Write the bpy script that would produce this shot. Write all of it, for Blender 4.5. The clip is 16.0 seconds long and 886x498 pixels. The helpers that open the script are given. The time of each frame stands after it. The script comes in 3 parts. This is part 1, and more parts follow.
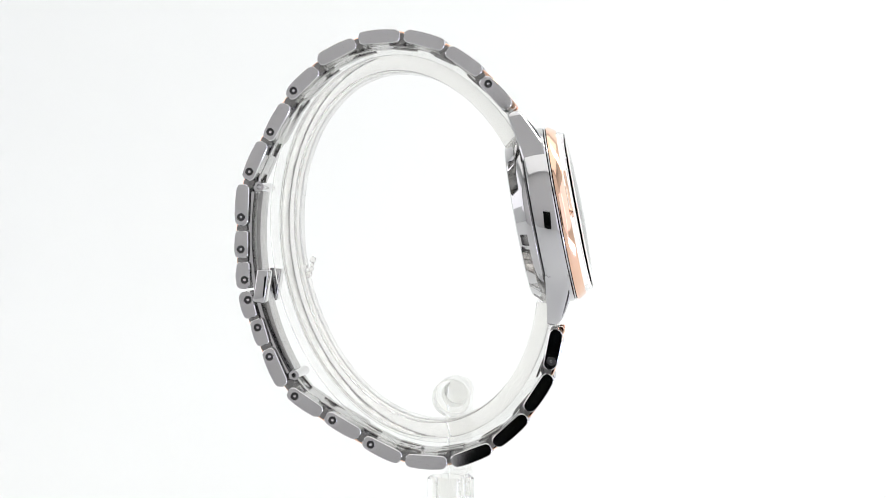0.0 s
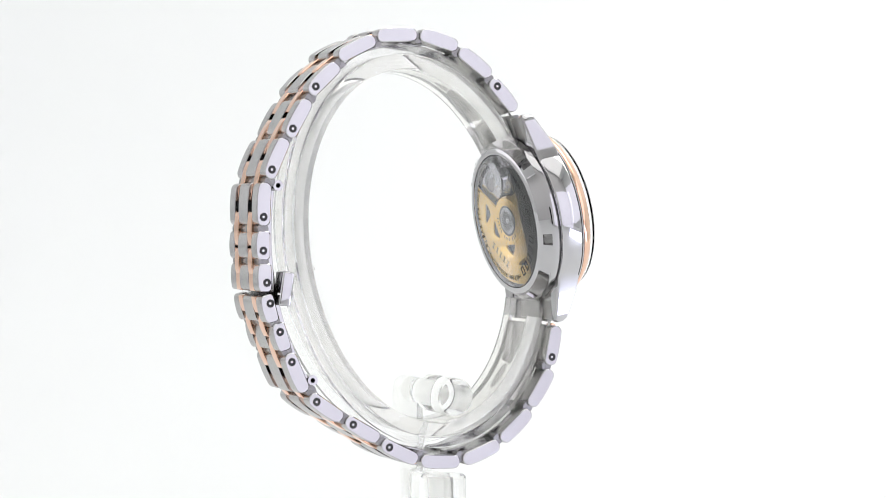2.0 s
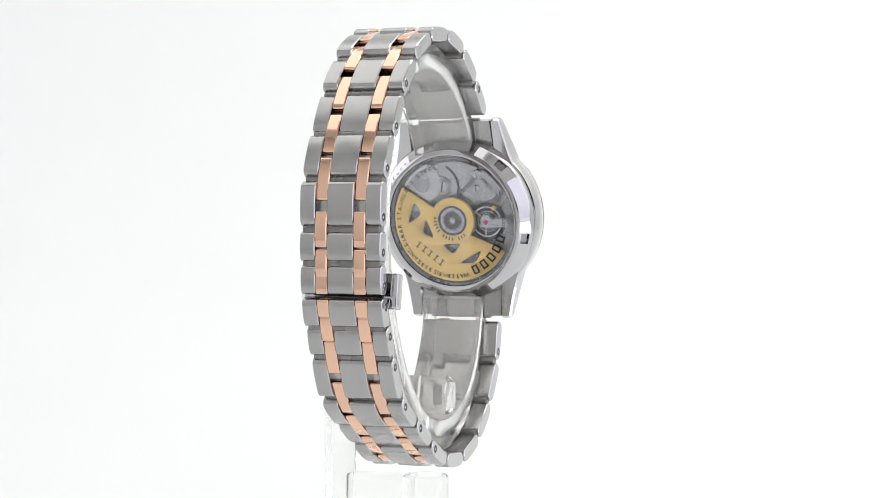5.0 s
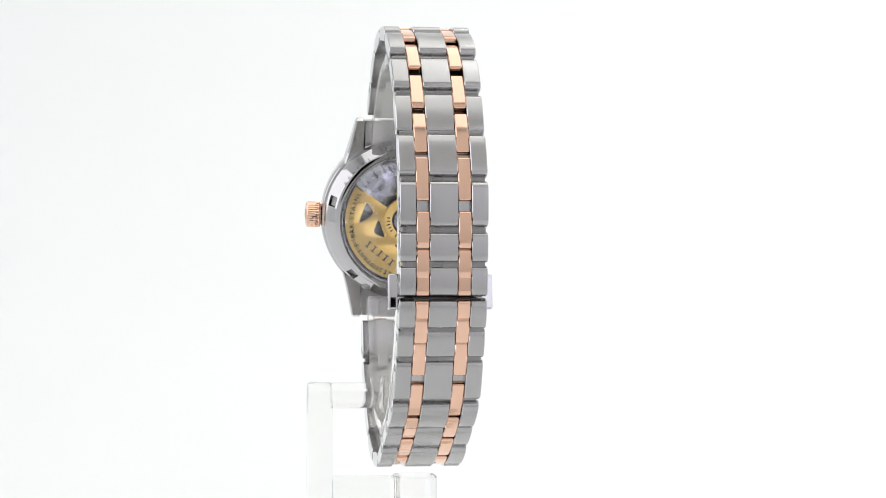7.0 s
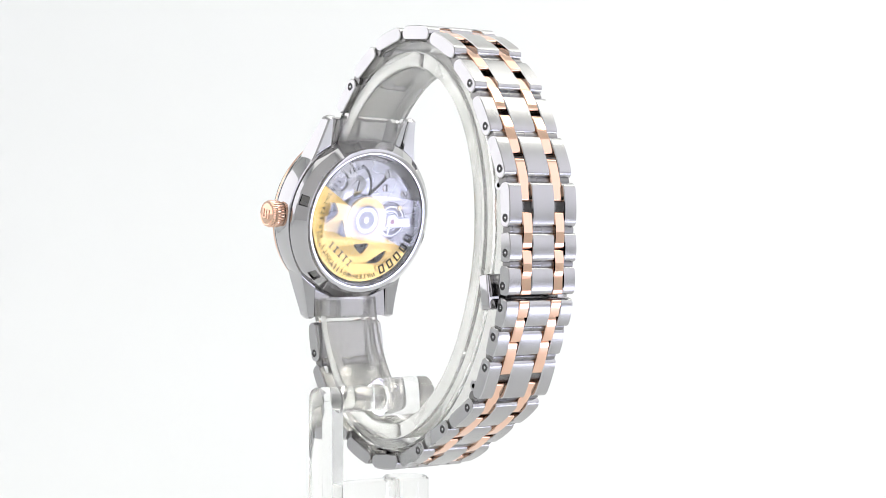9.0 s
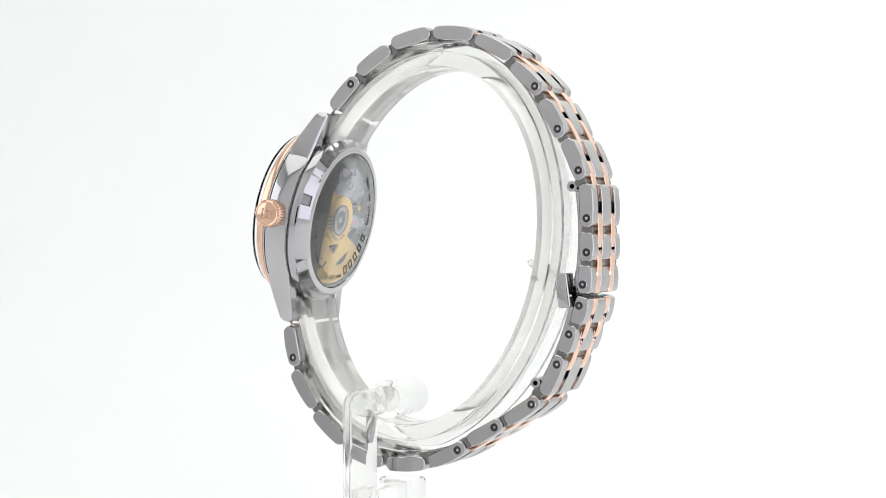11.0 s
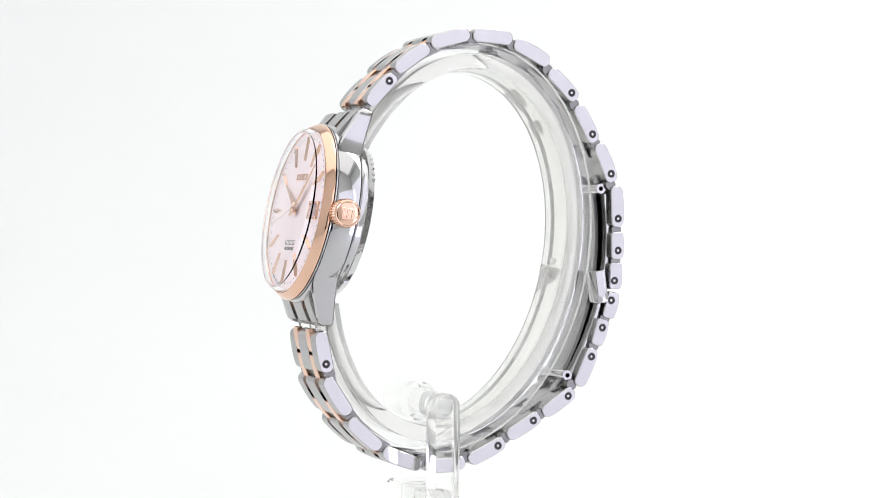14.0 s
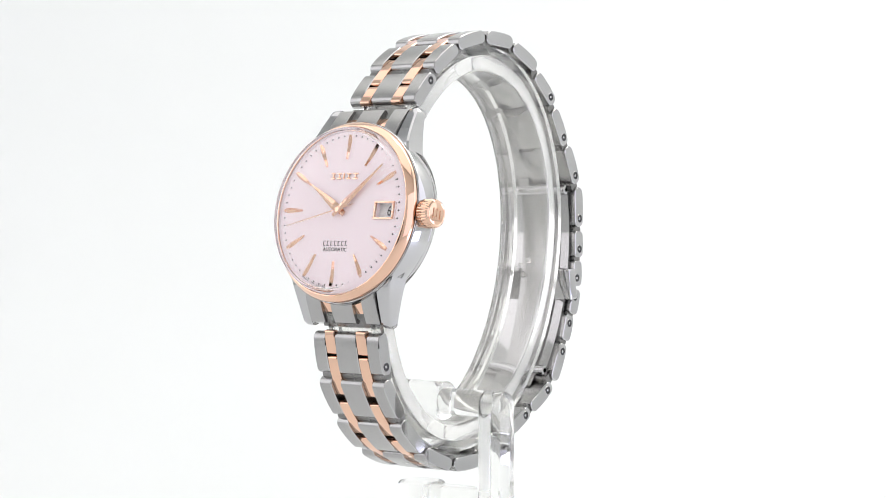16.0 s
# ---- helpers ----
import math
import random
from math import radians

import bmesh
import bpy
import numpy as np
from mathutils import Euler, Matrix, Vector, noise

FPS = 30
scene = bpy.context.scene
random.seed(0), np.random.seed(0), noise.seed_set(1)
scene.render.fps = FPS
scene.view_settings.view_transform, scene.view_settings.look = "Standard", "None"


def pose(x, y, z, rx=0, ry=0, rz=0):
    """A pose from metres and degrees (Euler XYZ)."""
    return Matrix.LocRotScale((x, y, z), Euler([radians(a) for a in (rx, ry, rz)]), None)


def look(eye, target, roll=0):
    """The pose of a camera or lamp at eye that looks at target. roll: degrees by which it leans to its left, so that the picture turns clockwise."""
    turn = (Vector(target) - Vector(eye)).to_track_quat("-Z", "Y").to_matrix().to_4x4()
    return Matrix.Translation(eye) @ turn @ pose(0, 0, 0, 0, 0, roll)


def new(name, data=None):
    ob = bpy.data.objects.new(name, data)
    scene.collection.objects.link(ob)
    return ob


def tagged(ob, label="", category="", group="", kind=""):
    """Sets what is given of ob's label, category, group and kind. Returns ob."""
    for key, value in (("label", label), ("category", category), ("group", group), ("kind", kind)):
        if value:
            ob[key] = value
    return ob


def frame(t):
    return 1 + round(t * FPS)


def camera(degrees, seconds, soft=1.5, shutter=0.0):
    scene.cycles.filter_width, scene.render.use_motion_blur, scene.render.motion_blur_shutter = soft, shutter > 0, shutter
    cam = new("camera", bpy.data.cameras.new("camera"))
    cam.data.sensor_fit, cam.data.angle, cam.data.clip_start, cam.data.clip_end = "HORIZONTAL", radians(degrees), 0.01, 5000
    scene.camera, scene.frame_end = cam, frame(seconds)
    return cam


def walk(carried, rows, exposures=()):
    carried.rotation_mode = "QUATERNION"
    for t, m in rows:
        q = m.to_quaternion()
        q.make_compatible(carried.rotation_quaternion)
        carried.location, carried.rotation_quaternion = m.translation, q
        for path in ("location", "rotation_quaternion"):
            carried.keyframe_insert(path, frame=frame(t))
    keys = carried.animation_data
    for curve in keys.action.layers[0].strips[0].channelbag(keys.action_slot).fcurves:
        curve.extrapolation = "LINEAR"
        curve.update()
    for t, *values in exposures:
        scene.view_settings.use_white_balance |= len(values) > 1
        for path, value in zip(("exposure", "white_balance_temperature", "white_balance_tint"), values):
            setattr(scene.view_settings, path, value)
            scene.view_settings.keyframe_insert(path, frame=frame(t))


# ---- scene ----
# ---------------------------------------------------------------- camera
MM = 0.001
cam = camera(24.57, 16.0, 0.62)
EYE = pose(0.00265, -0.384, 0.002, 90 - 0.771, 0, -0.013) @ pose(0, 0, 0, 0, 0, 0.232)
walk(cam, [(0.0, EYE), (16.0, EYE)])

# the turning of the display: degrees about the upright axis at the origin
TURN_START, TURN_RATE = 85.18, 14.70
# the turntable's small unevenness, second by second, in degrees
TURN_DRIFT = (-0.11, -0.11, -0.11, -0.06, 0.02, 0.10, 0.16, 0.13, 0.10, 0.08, 0.05, 0.03, 0.02, 0.0, -0.03, -0.09, -0.19)
MID = 2.2                       # the middle plane of the watch, mm from the axis


# ---------------------------------------------------------------- light
world = bpy.data.worlds.new("world")
scene.world = world
world.use_nodes = True
world.node_tree.nodes["Background"].inputs[0].default_value = (0.9, 0.95, 1.0, 1)
world.node_tree.nodes["Background"].inputs[1].default_value = 0.05


def soft_box(name, eye, target, sx, sy, power, color):
    data = bpy.data.lights.new(name, "AREA")
    data.shape, data.size, data.size_y = "RECTANGLE", sx, sy
    data.energy, data.color = power, color
    ob = new(name, data)
    ob.matrix_basis = look(eye, target)
    return ob


soft_box("top_light", (0.0, 0.05, 0.66), (0, 0.05, 0), 0.95, 0.85, 2.3, (1.0, 0.985, 0.96))
soft_box("side_light", (-0.59, 0.05, 0.14), (0, 0.05, 0.02), 0.85, 0.5, 1.42, (0.955, 0.935, 1.0))
soft_box("side_light", (0.59, -0.14, 0.16), (0, -0.08, 0.05), 0.46, 0.5, 0.68, (0.84, 0.82, 1.0))
soft_box("front_light", (0.257, -0.306, 0.06), (0, 0, 0.04), 0.30, 0.32, 0.29, (0.83, 0.81, 1.0))
soft_box("low_light", (0.281, -0.108, -0.108), (0, 0, -0.02), 0.19, 0.062, 0.17, (0.70, 0.72, 1.0))
soft_box("backdrop_light", (0.40, 0.15, 0.6), (0.40, 0.7, 0.1), 0.6, 0.3, 2.85, (1.0, 0.99, 0.955))


# ---------------------------------------------------------------- materials
def material(name):
    m = bpy.data.materials.new(name)
    m.use_nodes = True
    t = m.node_tree
    return m, t, t.nodes["Principled BSDF"]


def noise_node(t, scale, stretch=(1, 1, 1), detail=4):
    co = t.nodes.new("ShaderNodeTexCoord")
    mp = t.nodes.new("ShaderNodeMapping")
    mp.inputs["Scale"].default_value = stretch
    nz = t.nodes.new("ShaderNodeTexNoise")
    nz.inputs["Scale"].default_value = scale
    nz.inputs["Detail"].default_value = detail
    t.links.new(co.outputs["Object"], mp.inputs[0])
    t.links.new(mp.outputs[0], nz.inputs["Vector"])
    return nz


def ranged(t, socket, lo, hi):
    r = t.nodes.new("ShaderNodeMapRange")
    r.inputs[1].default_value, r.inputs[2].default_value = 0.3, 0.7
    r.inputs[3].default_value, r.inputs[4].default_value = lo, hi
    t.links.new(socket, r.inputs[0])
    return r.outputs[0]


def metal(name, color, rough, spread=0.03, brush=None, bump=0.0, spec=1.0):
    """Metal with faint smears at a large scale and, where brushed, fine lines."""
    m, t, p = material(name)
    p.inputs["Metallic"].default_value = 1.0
    big = noise_node(t, 180.0)
    mix = t.nodes.new("ShaderNodeMix")
    mix.data_type = "RGBA"
    mix.inputs["A"].default_value = (*[c * 0.94 for c in color], 1)
    mix.inputs["B"].default_value = (*color, 1)
    t.links.new(big.outputs["Fac"], mix.inputs["Factor"])
    t.links.new(mix.outputs["Result"], p.inputs["Base Color"])
    if brush:
        fine = noise_node(t, 1.0, brush, 5)
        t.links.new(ranged(t, fine.outputs["Fac"], rough - spread, rough + spread), p.inputs["Roughness"])
        b = t.nodes.new("ShaderNodeBump")
        b.inputs["Strength"].default_value, b.inputs["Distance"].default_value = bump, 0.00003
        t.links.new(fine.outputs["Fac"], b.inputs["Height"])
        t.links.new(b.outputs["Normal"], p.inputs["Normal"])
    else:
        t.links.new(ranged(t, big.outputs["Fac"], max(0.0, rough - spread), rough + spread), p.inputs["Roughness"])
    return m


def paint(name, color, rough=0.5, vary=0.05, scale=300.0):
    m, t, p = material(name)
    nz = noise_node(t, scale)
    mix = t.nodes.new("ShaderNodeMix")
    mix.data_type = "RGBA"
    mix.inputs["A"].default_value = (*[c * (1 - vary) for c in color], 1)
    mix.inputs["B"].default_value = (*color, 1)
    t.links.new(nz.outputs["Fac"], mix.inputs["Factor"])
    t.links.new(mix.outputs["Result"], p.inputs["Base Color"])
    p.inputs["Roughness"].default_value = rough
    return m


def glass(name, ior, color=(1, 1, 1), rough=0.0, frost=0.0, clear=1.0):
    m, t, p = material(name)
    p.inputs["Base Color"].default_value = (*color, 1)
    p.inputs["Transmission Weight"].default_value = clear
    p.inputs["IOR"].default_value = ior
    p.inputs["Roughness"].default_value = rough
    if frost:
        nz = noise_node(t, 260.0, (1, 1, 1), 6)
        t.links.new(ranged(t, nz.outputs["Fac"], rough, rough + frost), p.inputs["Roughness"])
    return m


STEEL_BRUSHED = metal("brushed_steel", (0.43, 0.423, 0.417), 0.25, 0.012, (22000, 150, 150), 0.006)
STEEL_POLISHED = metal("polished_steel", (0.54, 0.532, 0.538), 0.05, 0.03)
# darker copy of the steel: shade of gaps and recesses put into its colour
STEEL_SHADED = metal("shaded_steel", (0.24, 0.235, 0.23), 0.28, 0.05)
ROSE = metal("rose_gold", (0.85, 0.555, 0.41), 0.06, 0.03)
GOLD = metal("rotor_gold", (0.95, 0.66, 0.20), 0.33, 0.06, (2500, 2500, 2500), 0.1)
PLATE = metal("movement_steel", (0.46, 0.46, 0.47), 0.27, 0.05)
DIAL_PINK = paint("pink_dial", (0.985, 0.845, 0.868), 0.35, 0.03, 900.0)
INK = paint("black_ink", (0.012, 0.012, 0.014), 0.5)
# near-black for the shade inside holes, slots and grooves that are not cut
DARK = paint("hole_shade", (0.015, 0.015, 0.016), 0.45)
WHITE_DISC = paint("date_white", (0.85, 0.85, 0.84), 0.5)
RUBY = paint("ruby", (0.55, 0.06, 0.2), 0.2)
CRYSTAL = glass("mineral_crystal", 1.2)
BACK_CRYSTAL = glass("sapphire_back", 1.8, (0.97, 0.97, 1.0))
ACRYLIC = glass("clear_acrylic", 1.2, (0.985, 0.985, 0.97), 0.02, 0.06, 0.94)
CUFF = glass("frosted_acrylic", 1.17, (1.0, 0.992, 0.962), 0.03, 0.08, 0.84)
WHITE_WALL = paint("white_studio_cloth", (0.788, 0.801, 0.795), 0.8, 0.02, 12.0)
GREY_WALL = paint("pale_front_cloth", (0.66, 0.655, 0.645), 0.85, 0.04, 14.0)
RAIL = glass("clear_acrylic_edge", 1.4, (1.0, 1.0, 0.99), 0.03, 0.05, 0.97)
BLACK_CLOTH = paint("black_cloth", (0.006, 0.006, 0.007), 0.9, 0.3, 60.0)


# ---------------------------------------------------------------- mesh helpers
def mesh_object(name, bm, mats, parent=None, label="", m=None, sharp=32):
    bmesh.ops.recalc_face_normals(bm, faces=bm.faces)
    me = bpy.data.meshes.new(name)
    bm.to_mesh(me)
    bm.free()
    for mat in (mats if isinstance(mats, (list, tuple)) else [mats]):
        me.materials.append(mat)
    for p in me.polygons:
        p.use_smooth = True
    me.set_sharp_from_angle(angle=radians(sharp))
    return place(name, me, parent, label, m)


def place(name, me, parent=None, label="", m=None):
    ob = new(name, me)
    if parent:
        ob.parent = parent
    if m is not None:
        ob.matrix_basis = m
    if label:
        ob["label"] = label
    return ob


def part(name, bm, mat, parent, label="", m=None, sharp=32):
    return mesh_object(name, bm, mat, parent, label, m, sharp)


def mm(x, y, z, rx=0, ry=0, rz=0):
    return pose(x * MM, y * MM, z * MM, rx, ry, rz)


def loft(loops, closed=True, caps=True, cap_index=0, bm=None):
    """Skin over loops of equal length, given in mm."""
    bm = bm or bmesh.new()
    rings = [[bm.verts.new((a * MM, b * MM, c * MM)) for a, b, c in lp] for lp in loops]
    n = len(rings[0])
    for r0, r1 in zip(rings, rings[1:]):
        for i in range(n if closed else n - 1):
            j = (i + 1) % n
            bm.faces.new((r0[i], r0[j], r1[j], r1[i]))
    if caps:
        for r in (rings[0], rings[-1]):
            f = bm.faces.new(r)
            f.material_index = cap_index
    return bm


def lathe(profile, n=96, bm=None, a0=0.0, a1=360.0, ring=False):
    """Turns (r, z) in mm about z. ring: the profile is a closed loop."""
    bm = bm or bmesh.new()
    full = abs(a1 - a0 - 360) < 1e-6
    cols = []
    for i in range(n if full else n + 1):
        a = radians(a0 + (a1 - a0) * i / n)
        cols.append([bm.verts.new((r * math.cos(a) * MM, r * math.sin(a) * MM, z * MM)) for r, z in profile])
    k = len(profile)
    for i in range(n):
        c0, c1 = cols[i], cols[(i + 1) % len(cols)]
        for j in range(k if ring else k - 1):
            q = (j + 1) % k
            vs = [c0[j], c1[j], c1[q], c0[q]]
            bm.faces.new(vs)
    bmesh.ops.remove_doubles(bm, verts=bm.verts, dist=1e-8)
    if not full and ring:
        bm.faces.new(cols[0])
        bm.faces.new(cols[-1])
    return bm


def box(bm, x0, x1, y0, y1, z0, z1, bevel=0.0, segs=2):
    r = bmesh.ops.create_cube(bm, size=1.0)
    vs = r["verts"]
    bmesh.ops.scale(bm, verts=vs, vec=((x1 - x0) * MM, (y1 - y0) * MM, (z1 - z0) * MM))
    bmesh.ops.translate(bm, verts=vs, vec=((x0 + x1) / 2 * MM, (y0 + y1) / 2 * MM, (z0 + z1) / 2 * MM))
    if bevel:
        es = list({e for v in vs for e in v.link_edges})
        bmesh.ops.bevel(bm, geom=es, offset=bevel * MM, segments=segs, affect="EDGES", profile=0.5)
    return bm


def prism(outline, z0, z1, bevel=0.0):
    """An outline of (x, y) in mm, with thickness."""
    bm = bmesh.new()
    if bevel:
        cx = sum(p[0] for p in outline) / len(outline)
        cy = sum(p[1] for p in outline) / len(outline)
        def shrink(p):
            d = math.hypot(p[0] - cx, p[1] - cy) or 1
            k = max(0.2, 1 - bevel / d)
            return (cx + (p[0] - cx) * k, cy + (p[1] - cy) * k)
        top = [shrink(p) for p in outline]
        return loft([[(x, y, z0) for x, y in outline], [(x, y, z1 - bevel) for x, y in outline], [(x, y, z1) for x, y in top]], bm=bm)
    return loft([[(x, y, z0) for x, y in outline], [(x, y, z1) for x, y in outline]], bm=bm)


def flat_plate(outlines, z0, thick, bevel=0.0):
    """A plate from one outline and its holes, (x, y) in mm, with bevelled rims."""
    cu = bpy.data.curves.new("plate", "CURVE")
    cu.dimensions, cu.fill_mode = "2D", "BOTH"
    cu.extrude, cu.bevel_depth, cu.bevel_resolution = (thick / 2 - bevel) * MM, bevel * MM, 1
    cu.offset = -bevel * MM
    for line in outlines:
        sp = cu.splines.new("POLY")
        sp.points.add(len(line) - 1)
        for p, (x, y) in zip(sp.points, line):
            p.co = (x * MM, y * MM, 0, 1)
        sp.use_cyclic_u = True
    ob = new("plate", cu)
    me = bpy.data.meshes.new_from_object(ob.evaluated_get(bpy.context.evaluated_depsgraph_get()))
    bpy.data.objects.remove(ob)
    bm = bmesh.new()
    bm.from_mesh(me)
    bpy.data.meshes.remove(me)
    bmesh.ops.remove_doubles(bm, verts=bm.verts, dist=1e-7)
    bm.transform(mm(0, 0, z0 + thick / 2))
    return bm


def rounded(corners, r, n=5):
    """A polygon of (x, y) corners with rounded points."""
    out = []
    k = len(corners)
    for i in range(k):
        a, b, c = Vector(corners[i - 1]), Vector(corners[i]), Vector(corners[(i + 1) % k])
        p = b + (a - b).normalized() * min(r, (a - b).length * 0.45)
        q = b + (c - b).normalized() * min(r, (c - b).length * 0.45)
        for j in range(n + 1):
            u = j / n
            out.append(tuple((1 - u) ** 2 * p + 2 * u * (1 - u) * b + u * u * q))
    return out


def arc_points(r, a0, a1, n):
    return [(r * math.cos(radians(a0 + (a1 - a0) * i / n)), r * math.sin(radians(a0 + (a1 - a0) * i / n))) for i in range(n + 1)]


def letters(text, size, depth=0.03):
    """Mesh data of a line of writing with the built-in font, size in mm, centred."""
    cu = bpy.data.curves.new("writing", "FONT")
    cu.body, cu.size, cu.align_x, cu.align_y = text, size * MM, "CENTER", "CENTER"
    cu.extrude, cu.resolution_u = depth * MM, 3
    ob = new("writing", cu)
    dg = bpy.context.evaluated_depsgraph_get()
    me = bpy.data.meshes.new_from_object(ob.evaluated_get(dg))
    bpy.data.objects.remove(ob)
    return me


def writing(name, text, size, mat, parent, m, label="", depth=0.02, stretch=1.0):
    me = letters(text, size, depth)
    me.transform(Matrix.Diagonal((stretch, 1, 1, 1)))
    me.materials.clear()
    me.materials.append(mat)
    return place(name, me, parent, label, m)


def arc_writing(name, text, size, r, a_mid, step, z, mat, parent, label="", inward=False):
    """Writing along a circle; a_mid and step in degrees."""
    bm = bmesh.new()
    n = len(text)
    for i, ch in enumerate(text):
        if ch == " ":
            continue
        me = letters(ch, size, 0.02)
        s = -1 if not inward else 1
        a = a_mid + s * (i - (n - 1) / 2) * step
        turn = a - 90 if not inward else a + 90
        me.transform(mm(r * math.cos(radians(a)), r * math.sin(radians(a)), z, 0, 0, turn))
        bm.from_mesh(me)
        bpy.data.meshes.remove(me)
    return part(name, bm, mat, parent, label)


# ---------------------------------------------------------------- the studio
def studio():
    # floor and back wall: one white sweep
    prof = [(-0.9, -0.13), (0.40, -0.13)]
    prof += [(0.40 + 0.25 * math.sin(radians(a)), 0.12 - 0.25 * math.cos(radians(a))) for a in range(10, 91, 10)]
    prof += [(0.65, 0.72)]
    bm = bmesh.new()
    a = [bm.verts.new((-0.62, y, z)) for y, z in prof]
    b = [bm.verts.new((0.62, y, z)) for y, z in prof]
    for i in range(len(prof) - 1):
        bm.faces.new((a[i], b[i], b[i + 1], a[i + 1]))
    tagged(mesh_object("backdrop", bm, WHITE_WALL, sharp=60), "seamless white studio sweep of matt cloth", "backdrop", kind="structure")
    for name, x0, x1 in (("wall_west", -640, -620), ("wall_east", 620, 640)):
        tagged(mesh_object(name, box(bmesh.new(), x0, x1, -900, 660, -130, 720), WHITE_WALL), "white cloth side of the light tent", "wall", kind="structure")
    tagged(mesh_object("ceiling", box(bmesh.new(), -640, 640, -900, 670, 722, 740), WHITE_WALL), "white cloth roof of the light tent", "ceiling", kind="structure")
    # front cloth with the dark slot through which the lens looks
    bm = bmesh.new()
    y0, y1 = -446, -440
    box(bm, -620, -68, y0, y1, -130, 720)
    box(bm, 52, 620, y0, y1, -130, 720)
    box(bm, -68, 52, y0, y1, 47, 720)
    tagged(mesh_object("wall_south", bm, GREY_WALL), "pale front cloth of the light tent with a slot for the lens", "wall", kind="structure")
    bm = bmesh.new()
    box(bm, -180, 100, -620, -610, -130, 140)
    box(bm, -180, -170, -610, -448, -130, 140)
    box(bm, 90, 100, -610, -448, -130, 140)
    box(bm, -180, 100, -610, -448, 130, 140)
    box(bm, -170, 90, -610, -448, -129, -125)
    tagged(mesh_object("wall_behind", bm, BLACK_CLOTH), "black cloth hood behind the slot", "wall", kind="structure")


# ---------------------------------------------------------------- the stand
def ring_path(offset, n=120):
    """The cuff's line in the (y, z) plane: a leaning oval, open towards the watch case."""
    cy, cz, a, b, lean = 2.1, -2.7, 33.4 + offset, 22.4 + offset, radians(11.4)
    pts = []
    for i in range(n + 1):
        t2 = radians(RING_A + (RING_B - RING_A) * i / n)
        u, v = b * math.cos(t2), a * math.sin(t2)
        pts.append((cy + u * math.cos(lean) + v * math.sin(lean), cz - u * math.sin(lean) + v * math.cos(lean)))
    return pts


RING_A, RING_B = 156.0, -154.5


def display_stand():
    stand = new("display_stand")
    x0, x1 = MID - 4.9, MID + 6.9
    inner, low, high, mid = [ring_path(k) for k in (0.0, 0.35, 2.6, 2.9)]
    loops = []
    for p, q, r, s in zip(inner, low, high, mid):
        half = [(x1 - 0.35, *p), (x1, *q), (x1, *r), (x1 - 0.35, *s)]
        loops.append(half + [(x0 + x1 - x, y, z) for x, y, z in half[::-1]])
    part("cuff", loft(loops), CUFF, stand, "clear acrylic open cuff", sharp=50)
    # raised rails along both edges of the cuff, towards the bracelet
    foot, head = ring_path(2.95), ring_path(4.8)
    for a, b in ((x0 + 0.1, x0 + 1.6), (x1 - 1.6, x1 - 0.1)):
        loops = [[(a, *p), (b, *p), (b, *q), (a, *q)] for p, q in zip(foot, head)]
        part("cuff_rail", loft(loops), RAIL, stand, "clear polished cuff edge", sharp=50)
    # a chipped bead of old glue on the inside
    bm = bmesh.new()
    for k in range(7):
        r = bmesh.ops.create_icosphere(bm, subdivisions=1, radius=random.uniform(0.35, 0.75) * MM)
        bmesh.ops.translate(bm, verts=r["verts"], vec=((MID + random.uniform(-3, 4)) * MM, (24.0 - random.uniform(0, 1.3)) * MM, (-7.2 + random.uniform(-2.2, 2.2)) * MM))
    part("glue_bead", bm, CUFF, stand, "rough whitish bead of glue", None, 20)
    yc, zc = -4.6, -31.1
    turned = Matrix.Translation((0, yc * MM, zc * MM)) @ pose(0, 0, 0, 0, 90, 0)
    part("rod", lathe([(0, x0), (3.3, x0), (3.6, x0 + .3), (3.6, x1 - 1.0), (3.3, x1 - .7), (0, x1 - .7)], 48), ACRYLIC, stand, "thick clear acrylic rod", turned)
    part("arm_bar", lathe([(0, x1 - 1.2), (2.5, x1 - 1.2), (2.45, 17.9), (2.2, 18.2), (0, 18.2)], 40), ACRYLIC, stand, "", turned)
    # upright: a flat bar with a rounded head
    side = [(-2.5, -124 - zc), (2.5, -124 - zc)] + arc_points(2.5, 0, 180, 16)
    loops = []
    for x, k in ((17.8, 0.9), (18.2, 1.0), (22.0, 1.0), (22.4, 0.9)):
        loops.append([(x, yc + a * k, zc + b * (k if b > 0 else 1.0)) for a, b in side])
    part("upright", loft(loops), ACRYLIC, stand, "clear acrylic upright with a rounded head", None, 40)
    part("foot_bar", box(bmesh.new(), 4.6, 17.9, yc - 2.5, yc + 2.6, -56, -46.6, 0.6, 3), ACRYLIC, stand)
    part("post", lathe([(0, -56), (4.4, -56), (4.4, -46.7), (4.0, -46.3), (0, -46.3)], 48), ACRYLIC, stand, "", mm(2.1, yc + 0.4, 0))
    part("base_plate", box(bmesh.new(), -16, 26, yc - 22, yc + 22, -130, -124.2, 0.8, 3), ACRYLIC, stand, "clear acrylic base plate")
    return tagged(stand, "clear acrylic watch stand with an open cuff", "stand")


